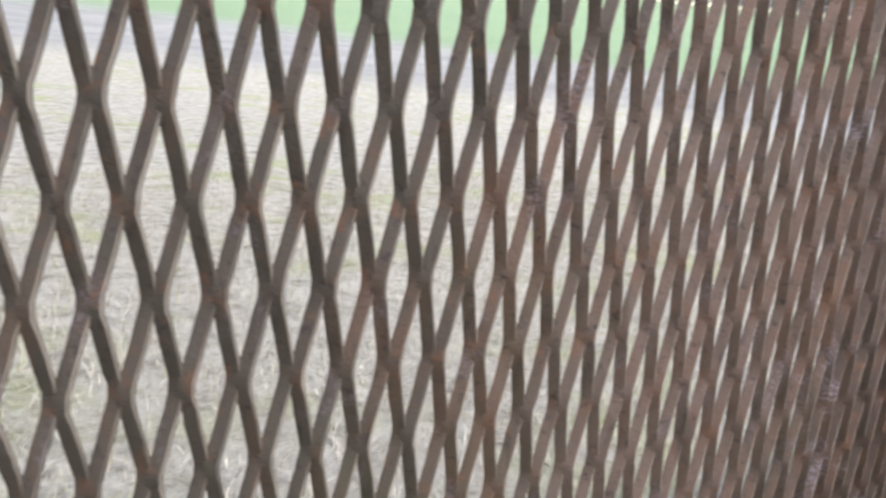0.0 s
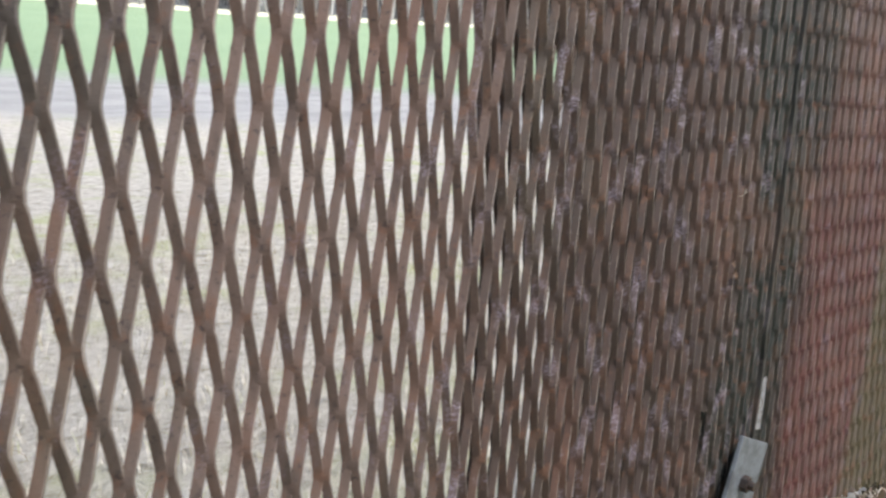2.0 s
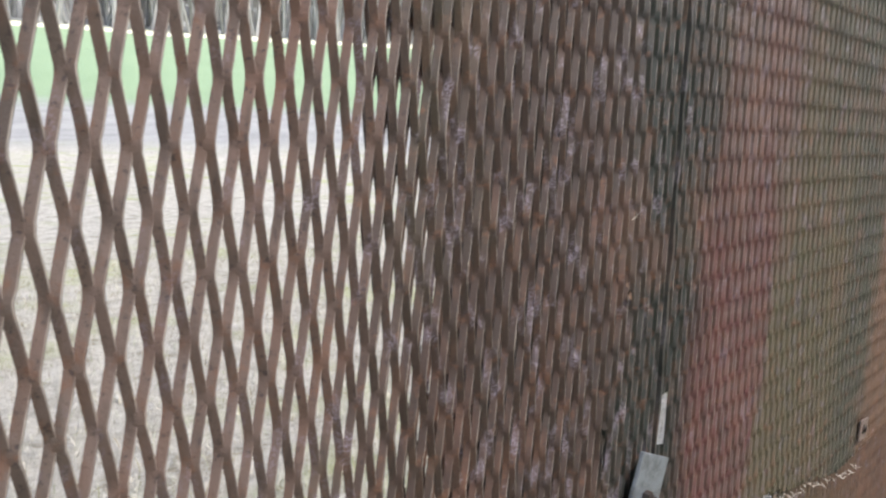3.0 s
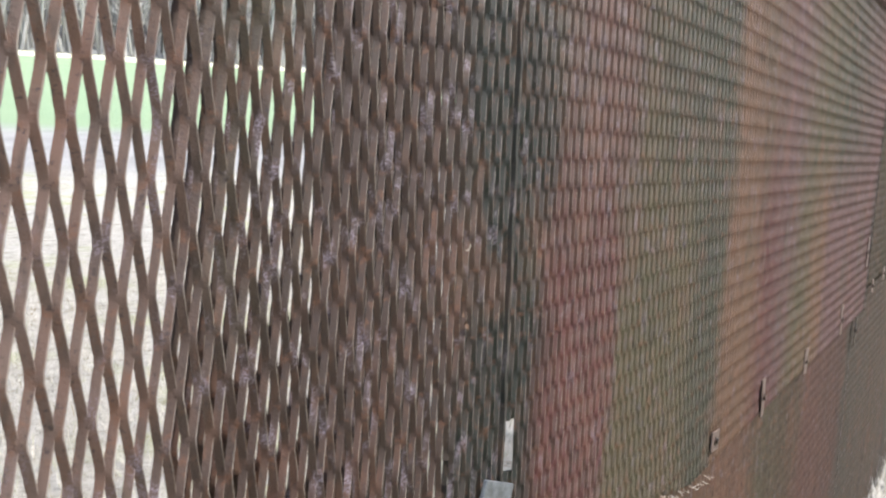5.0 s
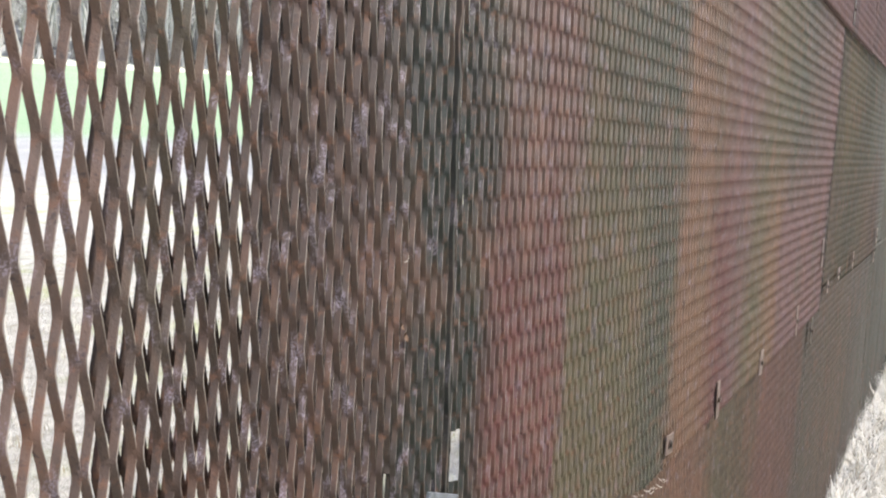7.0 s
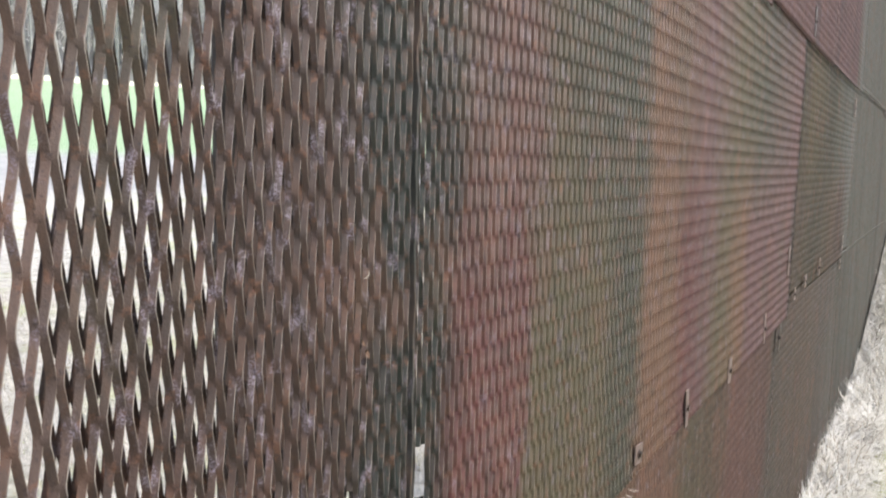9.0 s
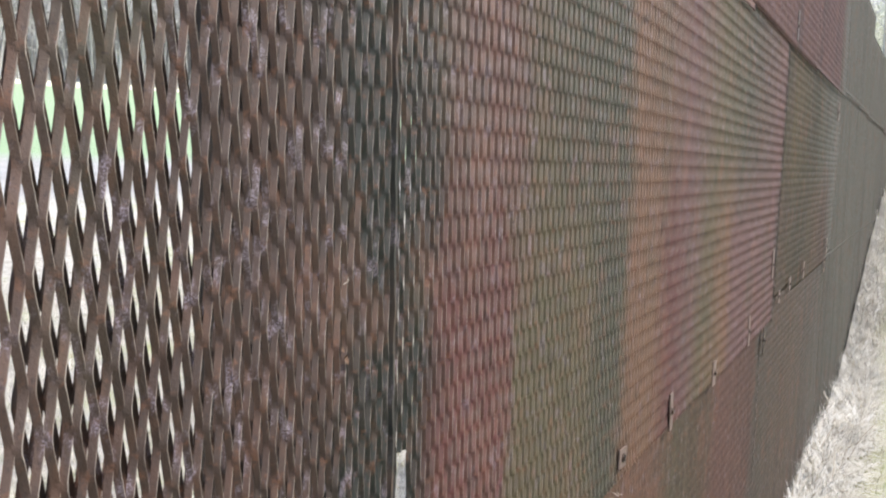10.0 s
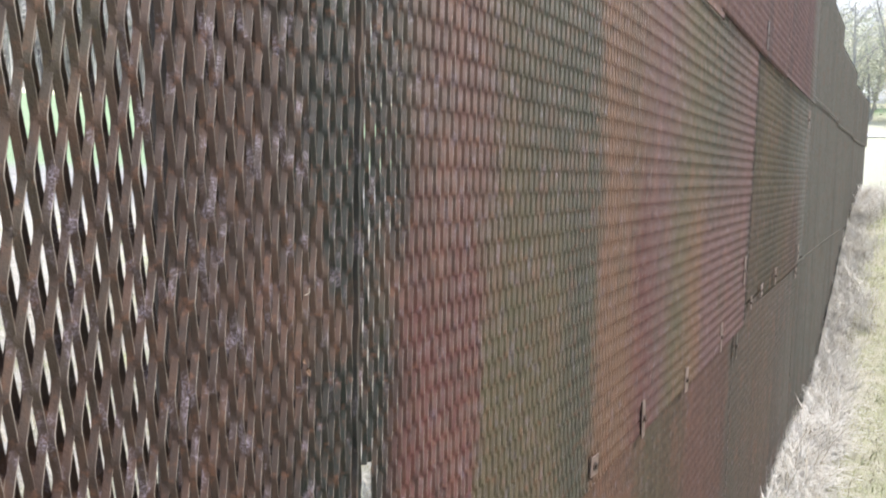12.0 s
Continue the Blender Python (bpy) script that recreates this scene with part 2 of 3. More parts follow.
mat_soil = soil_material()
mat_straw = blade_material("dead_grass", [(0.0, (0.50, 0.46, 0.39)), (0.4, (0.62, 0.59, 0.52)), (0.75, (0.55, 0.52, 0.45)), (0.86, (0.42, 0.45, 0.26)), (0.93, (0.34, 0.28, 0.18)), (1.0, (0.22, 0.17, 0.10))])
mat_verge = blade_material("verge_grass_blades", [(0.0, (0.34, 0.31, 0.23)), (0.3, (0.46, 0.44, 0.35)), (0.45, (0.40, 0.38, 0.27)), (0.58, (0.30, 0.34, 0.15)), (0.82, (0.25, 0.29, 0.11)), (0.92, (0.19, 0.16, 0.09)), (1.0, (0.11, 0.10, 0.06))])
mat_fringe = blade_material("bleached_grass", [(0.0, (0.47, 0.44, 0.38)), (0.35, (0.67, 0.66, 0.63)), (0.76, (0.56, 0.54, 0.50)), (0.91, (0.38, 0.34, 0.27)), (1.0, (0.18, 0.15, 0.11))])
mat_zinc = metal_material("weathered_zinc", (0.150, 0.165, 0.180), (0.085, 0.090, 0.095), 0.5, 0.35)
mat_cut = metal_material("bare_cut_steel", (0.34, 0.31, 0.27), (0.16, 0.11, 0.08), 0.5, 0.3, 120.0)
mat_tab = metal_material("rust_stained_tab", (0.135, 0.098, 0.084), (0.085, 0.054, 0.042), 0.6, 0.2)
mat_bolt = metal_material("dark_bolt", (0.035, 0.03, 0.028), (0.08, 0.045, 0.03), 0.5, 0.5)
mat_timber = metal_material("dark_timber", (0.050, 0.036, 0.027), (0.085, 0.062, 0.046), 0.85, 0.0, 25.0)
mat_leaf_dry = metal_material("dry_leaf", (0.13, 0.075, 0.045), (0.07, 0.04, 0.025), 0.8, 0.0, 200.0)
mat_bark = metal_material("grey_bark", (0.20, 0.18, 0.16), (0.30, 0.28, 0.26), 0.9, 0.0, 3.0)
# twigs and leaves far off: aerial haze is painted in as pale grey
mat_hazed_twigs = blade_material("hazed_bare_twigs", [(0.0, (0.39, 0.395, 0.395)), (1.0, (0.47, 0.47, 0.47))])
mat_hazed_leaf = blade_material("hazed_spring_leaves", [(0.0, (0.56, 0.59, 0.45)), (0.5, (0.63, 0.64, 0.52)), (1.0, (0.68, 0.67, 0.58))])
mat_road = metal_material("pale_road", (0.50, 0.51, 0.53), (0.60, 0.61, 0.63), 0.8, 0.0, 2.0)


# ---- building helpers ----
def part(name, bm, material, parent=None, label=""):
    me = bpy.data.meshes.new(name)
    bm.to_mesh(me)
    bm.free()
    me.materials.append(material)
    ob = new(name, me)
    if parent:
        ob.parent = parent
    if label:
        ob["label"] = label
    return ob


def raw(name, verts, faces, material, parent=None, smooth=False):
    me = bpy.data.meshes.new(name)
    verts = np.asarray(verts, dtype=np.float32)
    faces = np.asarray(faces, dtype=np.int32)
    k = faces.shape[1]
    me.vertices.add(len(verts))
    me.vertices.foreach_set("co", verts.ravel())
    me.loops.add(faces.size)
    me.loops.foreach_set("vertex_index", faces.ravel())
    me.polygons.add(len(faces))
    me.polygons.foreach_set("loop_start", np.arange(len(faces), dtype=np.int32) * k)
    me.polygons.foreach_set("loop_total", np.full(len(faces), k, dtype=np.int32))
    me.polygons.foreach_set("use_smooth", np.full(len(faces), smooth, dtype=bool))
    me.update(calc_edges=True)
    me.validate()
    me.materials.append(material)
    ob = new(name, me)
    if parent:
        ob.parent = parent
    return ob


def box(bm, size, at=(0, 0, 0), turn=None, bevel=0.0):
    made = bmesh.ops.create_cube(bm, size=1.0)
    vs = made["verts"]
    bmesh.ops.scale(bm, vec=size, verts=vs)
    if bevel:
        es = list({e for v in vs for e in v.link_edges})
        out = bmesh.ops.bevel(bm, geom=es, offset=bevel, segments=2, affect="EDGES", profile=0.6)
        vs = list({v for v in out["verts"]} | {v for f in out["faces"] for v in f.verts})
    m = Matrix.Translation(at) @ (turn.to_4x4() if turn else Matrix.Identity(4))
    bmesh.ops.transform(bm, matrix=m, verts=vs)


def rod(bm, p0, p1, r0, r1, sides=6):
    p0, p1 = Vector(p0), Vector(p1)
    d = p1 - p0
    q = d.to_track_quat("Z", "Y").to_matrix().to_4x4()
    bmesh.ops.create_cone(bm, cap_ends=True, segments=sides, radius1=r0, radius2=r1, depth=d.length,
                          matrix=Matrix.Translation((p0 + p1) / 2) @ q)


def smooth01(a, b, v):
    u = np.clip((np.asarray(v, float) - a) / (b - a), 0, 1)
    return u * u * (3 - 2 * u)


# ---- ground: a verge that climbs along the fence, fields that rise to woods ----
def ground_z(x, y):
    x, y = np.asarray(x, float), np.asarray(y, float)
    r = np.hypot(x, y)
    z = -1.96 + 0 * r
    z = z + 1.72 * smooth01(7.2, 14.0, x) * (1 - smooth01(22, 66, r)) * (1 - smooth01(3.0, 12.0, y))
    z = z + 2.7 * smooth01(25, 71, r)
    z = z + 13.5 * np.clip((r - 68) / 117, 0, 1) + 110.0 * smooth01(172, 490, r)
    z = z + 0.03 * np.sin(1.7 * x + 0.6 * y) * np.cos(1.1 * y - 0.4 * x) + 0.015 * np.sin(5.1 * x) * np.sin(4.3 * y + 1.0)
    return z


def bend(x):
    """The fence's line swings gently towards the verge."""
    return -0.002 * np.clip(np.asarray(x, float) - 1.0, 0, 99) ** 2


def build_ground():
    near = np.linspace(0, 14, 85)
    far = 14 * (2600 / 14) ** np.linspace(0, 1, 60)[1:]
    ax = np.concatenate([-far[::-1], -near[:0:-1], near, far])
    gx, gy = np.meshgrid(ax + 3.0, ax, indexing="ij")
    v = np.stack([gx, gy, ground_z(gx, gy)], -1).reshape(-1, 3)
    n = len(ax)
    i = np.arange(n * n).reshape(n, n)
    f = np.stack([i[:-1, :-1], i[1:, :-1], i[1:, 1:], i[:-1, 1:]], -1).reshape(-1, 4)
    tagged(raw("ground", v, f, mat_soil, smooth=True), "pale dry grass field rising to green far slopes", "ground", kind="structure")


build_ground()

# ---- the fence: sheets of expanded steel, lapped at their edges ----
LONG, HALF = 0.0732, 0.0110           # mesh height, half of the mesh width
DX, DY, THICK = 0.0050, 0.0040, 0.0020  # a strand's width across and through the sheet, its steel
SWING, DEEP = 0.0040, 0.0018           # how far a strand sways across and through the sheet
RINGS = {2: (0.0, 0.09, 0.24, 0.5, 0.76, 0.91), 1: (0.0, 0.5), 0: (0.0,)}


def expanded_sheet(x0, x1, z0, z1, y_of, material, detail, label, shift=(0.0, 0.0), foot=None, gaps=(), seed=1, tilt=0.0, name="fence_panel"):
    rng = np.random.default_rng(seed)
    us = np.array(RINGS[detail])
    w = math.hypot(DX, DY)
    ux, uy = DX / w, -DY / w
    verts, faces, worn, rims, count, before = [], [], [], [], 0, {}
    e = 0.0003
    if detail == 2:
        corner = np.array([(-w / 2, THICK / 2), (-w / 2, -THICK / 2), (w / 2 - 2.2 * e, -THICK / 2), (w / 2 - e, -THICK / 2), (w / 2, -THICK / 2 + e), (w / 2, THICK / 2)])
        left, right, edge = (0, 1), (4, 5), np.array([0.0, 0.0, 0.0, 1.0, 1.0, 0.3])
    else:
        corner = np.array([(-w / 2, THICK / 2), (-w / 2, -THICK / 2), (w / 2, -THICK / 2), (w / 2, THICK / 2)])
        left, right, edge = (0, 1), (2, 3), np.zeros(4)
    nc = len(corner)
    for m in range(math.ceil((x0 - shift[0]) / HALF), math.floor((x1 - shift[0]) / HALF)):
        xm = (m + 0.5) * HALF + shift[0]
        low = foot(xm) if foot else z0
        rise = shift[1] + tilt * xm
        j0, j1 = math.floor((low - rise) / (LONG / 2)), math.ceil((z1 - rise) / (LONG / 2))
        jj = (np.arange(j0, j1 + 1)[:, None] + us[None, :]).ravel()
        z = rise + jj * LONG / 2
        keep = (z >= low - 1e-6) & (z <= z1 + 1e-6)
        jj, z = jj[keep], z[keep]
        if len(z) < 2:
            continue
        row = np.floor(jj + 1e-6)
        u = jj - row
        tri = 1 - 2 * u
        tri = np.clip(tri * 1.18, -1, 1)
        s = np.where((row + m + 1) % 2 == 0, 1.0, -1.0) * tri
        x = xm + s * SWING + rng.normal(0, 0.00012, len(z)) + 0.0006 * np.sin(z * 9 + m * 0.05)
        y = y_of(xm, z) + float(bend(xm)) + s * DEEP + rng.normal(0, 0.00010, len(z)) + 0.00012 * (m % 2)
        falling = np.where((row + m + 1) % 2 == 0, 1.0, 0.0)
        tw = rng.normal(0, 0.015, len(z)) + rng.normal(0, 0.03) + (1 - s * s) * np.where(falling > 0, 0.16, -0.04) - 0.11 * s * s
        cx, cy = ux * np.cos(tw) - uy * np.sin(tw), ux * np.sin(tw) + uy * np.cos(tw)
        nx, ny = -cy, cx
        n = len(z)
        ring = np.empty((n, nc, 3))
        for k, (a, b) in enumerate(corner):
            ring[:, k, 0] = x + a * cx + b * nx
            ring[:, k, 1] = y + a * cy + b * ny
            ring[:, k, 2] = z
        mid = (z[:-1] + z[1:]) / 2
        live = np.ones(n - 1, bool)
        for gx0, gx1, gz0, gz1 in gaps:
            if gx0 <= xm <= gx1:
                live &= ~((mid > gz0) & (mid < gz1))
        base = (count + np.arange(n - 1) * nc)[live][:, None]
        k = np.arange(nc)[None, :]
        faces.append(np.stack([base + k, base + nc + k, base + nc + (k + 1) % nc, base + (k + 1) % nc], -1).reshape(-1, 4))
        ends = (count, count + nc * (n - 1))
        for c in ends:
            faces.append(np.array([(c, c + 1, c + nc - 2, c + nc - 1)]))
        here = {int(r): count + nc * q for q, (r, uu) in enumerate(zip(row, u)) if uu < 1e-6}
        welds = [(before[r] + right[0], c + left[1], c + left[0], before[r] + right[1])
                 for r, c in here.items() if (r + m) % 2 == 0 and r in before]
        if welds:
            faces.append(np.array(welds))
        before = here
        verts.append(ring.reshape(-1, 3))
        worn.append(np.repeat(np.clip(np.abs(s), 0, 1), nc))
        # mask for the painted edge highlight, fading out at one bond
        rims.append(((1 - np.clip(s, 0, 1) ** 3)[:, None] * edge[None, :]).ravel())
        count += n * nc
    at = Vector(((x0 + x1) / 2, 0.0, z0))
    v = np.concatenate(verts) - np.array(at)
    panel = new(name)
    panel.location = at
    ob = raw("mesh", v, np.concatenate(faces), material, panel, smooth=True)
    # the long edges of each strand stay crisp, its bends are soft
    ends = np.empty(len(ob.data.edges) * 2, np.int32)
    ob.data.edges.foreach_get("vertices", ends)
    crisp = np.abs(ends[0::2] - ends[1::2]) == nc
    ob.data.attributes.new("sharp_edge", "BOOLEAN", "EDGE").data.foreach_set("value", crisp)
    att = ob.data.attributes.new("bond", "FLOAT", "POINT")
    att.data.foreach_set("value", np.concatenate(worn).astype(np.float32))
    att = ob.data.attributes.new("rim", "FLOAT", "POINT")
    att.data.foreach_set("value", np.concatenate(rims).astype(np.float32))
    # the cut strand that closes the sheet's far edge
    zs = np.linspace(foot(x1) if foot else z0, z1, 60 if detail == 2 else 14)
    xe = x1 + rng.normal(0, 0.0007, len(zs)) - at[0]
    ye = y_of(x1, zs) + float(bend(x1)) + rng.normal(0, 0.0007, len(zs))
    ring = np.empty((len(zs), 4, 3))
    for k, (a, b) in enumerate(((-0.0026, 0.003), (-0.0016, -0.0036), (0.0020, -0.0036), (0.0026, 0.003))):
        ring[:, k, 0], ring[:, k, 1], ring[:, k, 2] = xe + a, ye + b, zs - at[2]
    base = (np.arange(len(zs) - 1) * 4)[:, None]
    k = np.arange(4)[None, :]
    q = np.stack([base + k, base + (k + 1) % 4, base + 4 + (k + 1) % 4, base + 4 + k], -1).reshape(-1, 4)
    last = 4 * (len(zs) - 1)
    q = np.concatenate([q, [(3, 2, 1, 0), (last, last + 1, last + 2, last + 3)]])
    edge_ob = raw("edge_strand", ring.reshape(-1, 3), q, material, panel)
    # a faint share of the same painted highlight on the cut strand
    edge_ob.data.attributes.new("rim", "FLOAT", "POINT").data.foreach_set("value", np.full(4 * len(zs), 0.12, np.float32))
    return tagged(panel, label, "fence panel", "expanded steel fence panels")


def buckle(x, z, s):
    return 0.004 * np.sin(2.3 * x + s) * np.sin(3.1 * z + 0.7 * s)


def y_front(x, z):
    """The front sheet dishes away a little before the joint."""
    u = math.pi * min(1.0, max(0.0, (x + 0.1) / 0.75))
    dish = math.sin(u) * (0.0119 * math.sin(u) + -0.0031 * math.sin(2 * u) + 0.0017 * math.sin(3 * u))
    return 0.0 * z + dish


LAP_X = (0.24, 0.30, 0.36, 0.40, 0.44, 0.50, 0.60, 0.68, 0.82, 1.10, 1.50)
LAP_Y = (0.0552, 0.0480, 0.0408, 0.0368, 0.0358, 0.0376, 0.0270, 0.0190, 0.0150, 0.0080, 0.0)


def y_lapped(x, z):
    """Behind the joint the sheet's free edge springs away from the front sheet."""
    y = sum(float(np.interp(x + d, LAP_X, LAP_Y)) for d in (-0.03, -0.015, 0.0, 0.015, 0.03)) / 5
    return y + buckle(x, z, 1.0) * min(1.0, max(0.0, x - 0.8))


def y_over(x, z):
    return -0.013 + buckle(x, z, 2.0)


def y_under(x, z):
    return 0.014 + buckle(x, z, 3.0)


def foot_b(x):
    return min(-0.47, max(-0.61, -0.52 - 0.19 * (x - 1.04)))


L_MID = "rusty expanded steel fence panel with worn brown and olive paint bands"
L_UP = "mauve painted expanded steel panel along the fence top"
L_LOW = "rusty expanded steel fence panel standing in dead grass"
expanded_sheet(-1.9, 0.700, -0.59, 0.66, y_front, paint_middle, 2, "brown rust-flecked expanded steel panel lapped over its neighbour", shift=(0.0, 0.0078), gaps=[(0.582, 0.594, -0.322, -0.280)], seed=1, tilt=0.0268)
banded = expanded_sheet(0.280, 3.84, -0.61, 0.66, y_lapped, paint_middle, 2, "expanded steel panel painted red, olive and orange in bands", shift=(0.0033, 0.0299), foot=foot_b, gaps=[(0.737, 0.764, -0.344, -0.284)], seed=2)
expanded_sheet(3.79, 6.75, -0.57, 0.70, lambda x, z: y_lapped(x, z) + 0.012, paint_middle, 1, L_MID, seed=3)
for k, x in enumerate((6.7, 9.4, 12.1)):
    expanded_sheet(x, min(x + 2.75, 14.7), -0.57, 0.70, lambda x, z: 0.0 * z + 0.01, paint_middle, 0, "grey-brown expanded steel fence panel", seed=4 + k)
expanded_sheet(-1.9, 1.08, -2.06, -0.54, y_under, paint_lower, 1, L_LOW, seed=11)
expanded_sheet(1.03, 3.64, -2.06, -0.54, y_under, paint_lower, 1, L_LOW, seed=12)
for k, (x, low) in enumerate(((3.59, -2.06), (6.3, -2.06), (9.0, -1.72), (11.7, -0.80))):
    expanded_sheet(x, min(x + 2.76, 14.7), low, -0.50, y_under, paint_lower, 0 if k else 1, L_LOW, seed=13 + k)
for k, (x, to, low, top) in enumerate(((-0.6, 2.86, 0.580, 1.78), (2.8, 4.85, 0.594, 1.78), (4.8, 6.79, 0.615, 1.78))):
    expanded_sheet(x, to, low, top, y_over, paint_upper, 1, L_UP, seed=21 + k)
for k, (x, to, low, top) in enumerate(((6.74, 8.15, 0.642, 1.78), (8.1, 9.4, 0.655, 1.62), (9.35, 11.9, 0.60, 1.43), (11.85, 14.75, 0.58, 1.30))):
    expanded_sheet(x, to, low, top, y_over, paint_upper, 0, "grey expanded steel panel along the fence top", seed=24 + k)


# ---- pale snipped wire ends along the foot of the banded panel ----
def cut_ends(panel):
    rng = np.random.default_rng(61)
    at = np.array(panel.location)
    bm = bmesh.new()
    for k in range(34):
        x = 1.06 + 0.0155 * k + rng.normal(0, 0.002)
        p = np.array((x, y_lapped(x, 0.0) - 0.004, foot_b(x) + rng.normal(0, 0.003)))
        q = p + np.array((rng.normal(0.003, 0.003), -abs(rng.normal(0.004, 0.002)), -abs(rng.normal(0.006, 0.002))))
        tip = q + np.array((rng.normal(0.004, 0.003), rng.normal(-0.002, 0.002), rng.normal(0.002, 0.003)))
        rod(bm, p - at, q - at, 0.0010, 0.0008, 5)
        rod(bm, q - at, tip - at, 0.0008, 0.0006, 5)
    part("cut_ends", bm, mat_cut, panel, "pale snipped wire ends")


cut_ends(banded)

# ---- the timber post behind the lapped joint ----
def timber_post(x, y, w, d):
    foot = float(ground_z(x, y)) - 0.3
    post = new("timber_post")
    post.location = (x, y, foot)
    rng = np.random.default_rng(8)
    top = 1.35 - foot
    for name, z0, z1, grow in (("shaft", 0.0, top, 0.0), ("cap", top, top + 0.03, 0.012)):
        bm = bmesh.new()
        n = 24 if name == "shaft" else 1
        for k in range(n):
            a, b = z0 + (z1 - z0) * k / n, z0 + (z1 - z0) * (k + 1) / n
            if k == 0:
                ring = [bm.verts.new((sx * (w / 2 + grow), sy * (d / 2 + grow), a)) for sx, sy in ((-1, -0.9), (-0.9, -1), (0.9, -1), (1, -0.9), (1, 0.9), (0.9, 1), (-0.9, 1), (-1, 0.9))]
                bm.faces.new(ring[::-1])
            up = [bm.verts.new((v.co.x + rng.normal(0, 0.0006), v.co.y + rng.normal(0, 0.0006), b)) for v in ring]
            for q in range(8):
                bm.faces.new((ring[q], ring[(q + 1) % 8], up[(q + 1) % 8], up[q]))
            ring = up
        bm.faces.new(ring)
        part(name, bm, mat_timber, post)
    return tagged(post, "dark weathered timber post behind the panel joint", "post")


timber_post(0.69, 0.18, 0.11, 0.10)

# ---- fixings ----
def bolted_tab(x, z, w, h, lean=0.0, proud=0.003, material=None, label="rusty bolted steel clip on the fence mesh"):
    tab = new("bolted_clip")
    tab.matrix_basis = pose(x, float(bend(x)) - proud - 0.003, z, 0, lean, 0)
    bm = bmesh.new()
    box(bm, (w, 0.003, h), bevel=0.001)
    for sz in (-1, 1):
        box(bm, (w * 0.8, proud, 0.003), (0, proud / 2, sz * (h / 2 - 0.003)), bevel=0.0008)
    part("plate", bm, material or mat_tab, tab)
    bm = bmesh.new()
    rod(bm, (0.0, 0.004, 0.0), (0.0, -0.0030, 0.0), 0.0100, 0.0100, 16)
    part("washer", bm, mat_bolt, tab, "dark rusty washer")
    bm = bmesh.new()
    rod(bm, (0.0, 0.004, 0.0), (0.0, -0.0070, 0.0), 0.0066, 0.0062, 6)
    part("bolt", bm, mat_bolt, tab, "dark rusty bolt")
    return tagged(tab, label, "clip", "bolted fence clips")


bolted_tab(1.600, -0.548, 0.052, 0.042, 6)
bolted_tab(2.016, -0.556, 0.030, 0.098, -4)
bolted_tab(2.560, -0.574, 0.050, 0.078, 3)
bolted_tab(3.194, -0.547, 0.032, 0.116, -3)
bolted_tab(3.730, -0.343, 0.040, 0.124, 2)
bolted_tab(3.600, -0.655, 0.036, 0.110, 2, material=mat_bolt, label="dark bolted steel clip on the fence mesh")
bolted_tab(3.995, -0.519, 0.046, 0.060, 5)
bolted_tab(4.370, -0.504, 0.070, 0.060, -8)
bolted_tab(4.940, -0.491, 0.044, 0.100, 4)
bolted_tab(6.143, -0.590, 0.060, 0.070)
bolted_tab(6.217, -0.453, 0.060, 0.110)
bolted_tab(4.005, 0.706, 0.050, 0.130, 2, 0.012, mat_bolt, "dark bolted steel clip on the fence mesh")
bolted_tab(6.460, 0.485, 0.050, 0.120)


def strap():
    s = new("joint_strap")
    s.matrix_basis = pose(0.647, -0.015, -0.394, 0, 22, 0)
    bm = bmesh.new()
    box(bm, (0.066, 0.005, 0.150), bevel=0.0015)
    part("plate", bm, mat_zinc, s)
    bm = bmesh.new()
    rod(bm, (-0.004, 0.002, 0.028), (-0.004, -0.010, 0.028), 0.009, 0.0085, 6)
    rod(bm, (-0.004, -0.009, 0.028), (-0.004, -0.016, 0.028), 0.005, 0.0046, 8)
    part("bolt", bm, mat_bolt, s, "dark rusty bolt")
    bm = bmesh.new()
    rod(bm, (0.0, 0.026, 0.0), (0.0, 0.002, 0.0), 0.006, 0.006, 8)
    part("spacer", bm, mat_bolt, s)
    return tagged(s, "grey weathered zinc strap bolted over the panel joint", "strap")


strap()


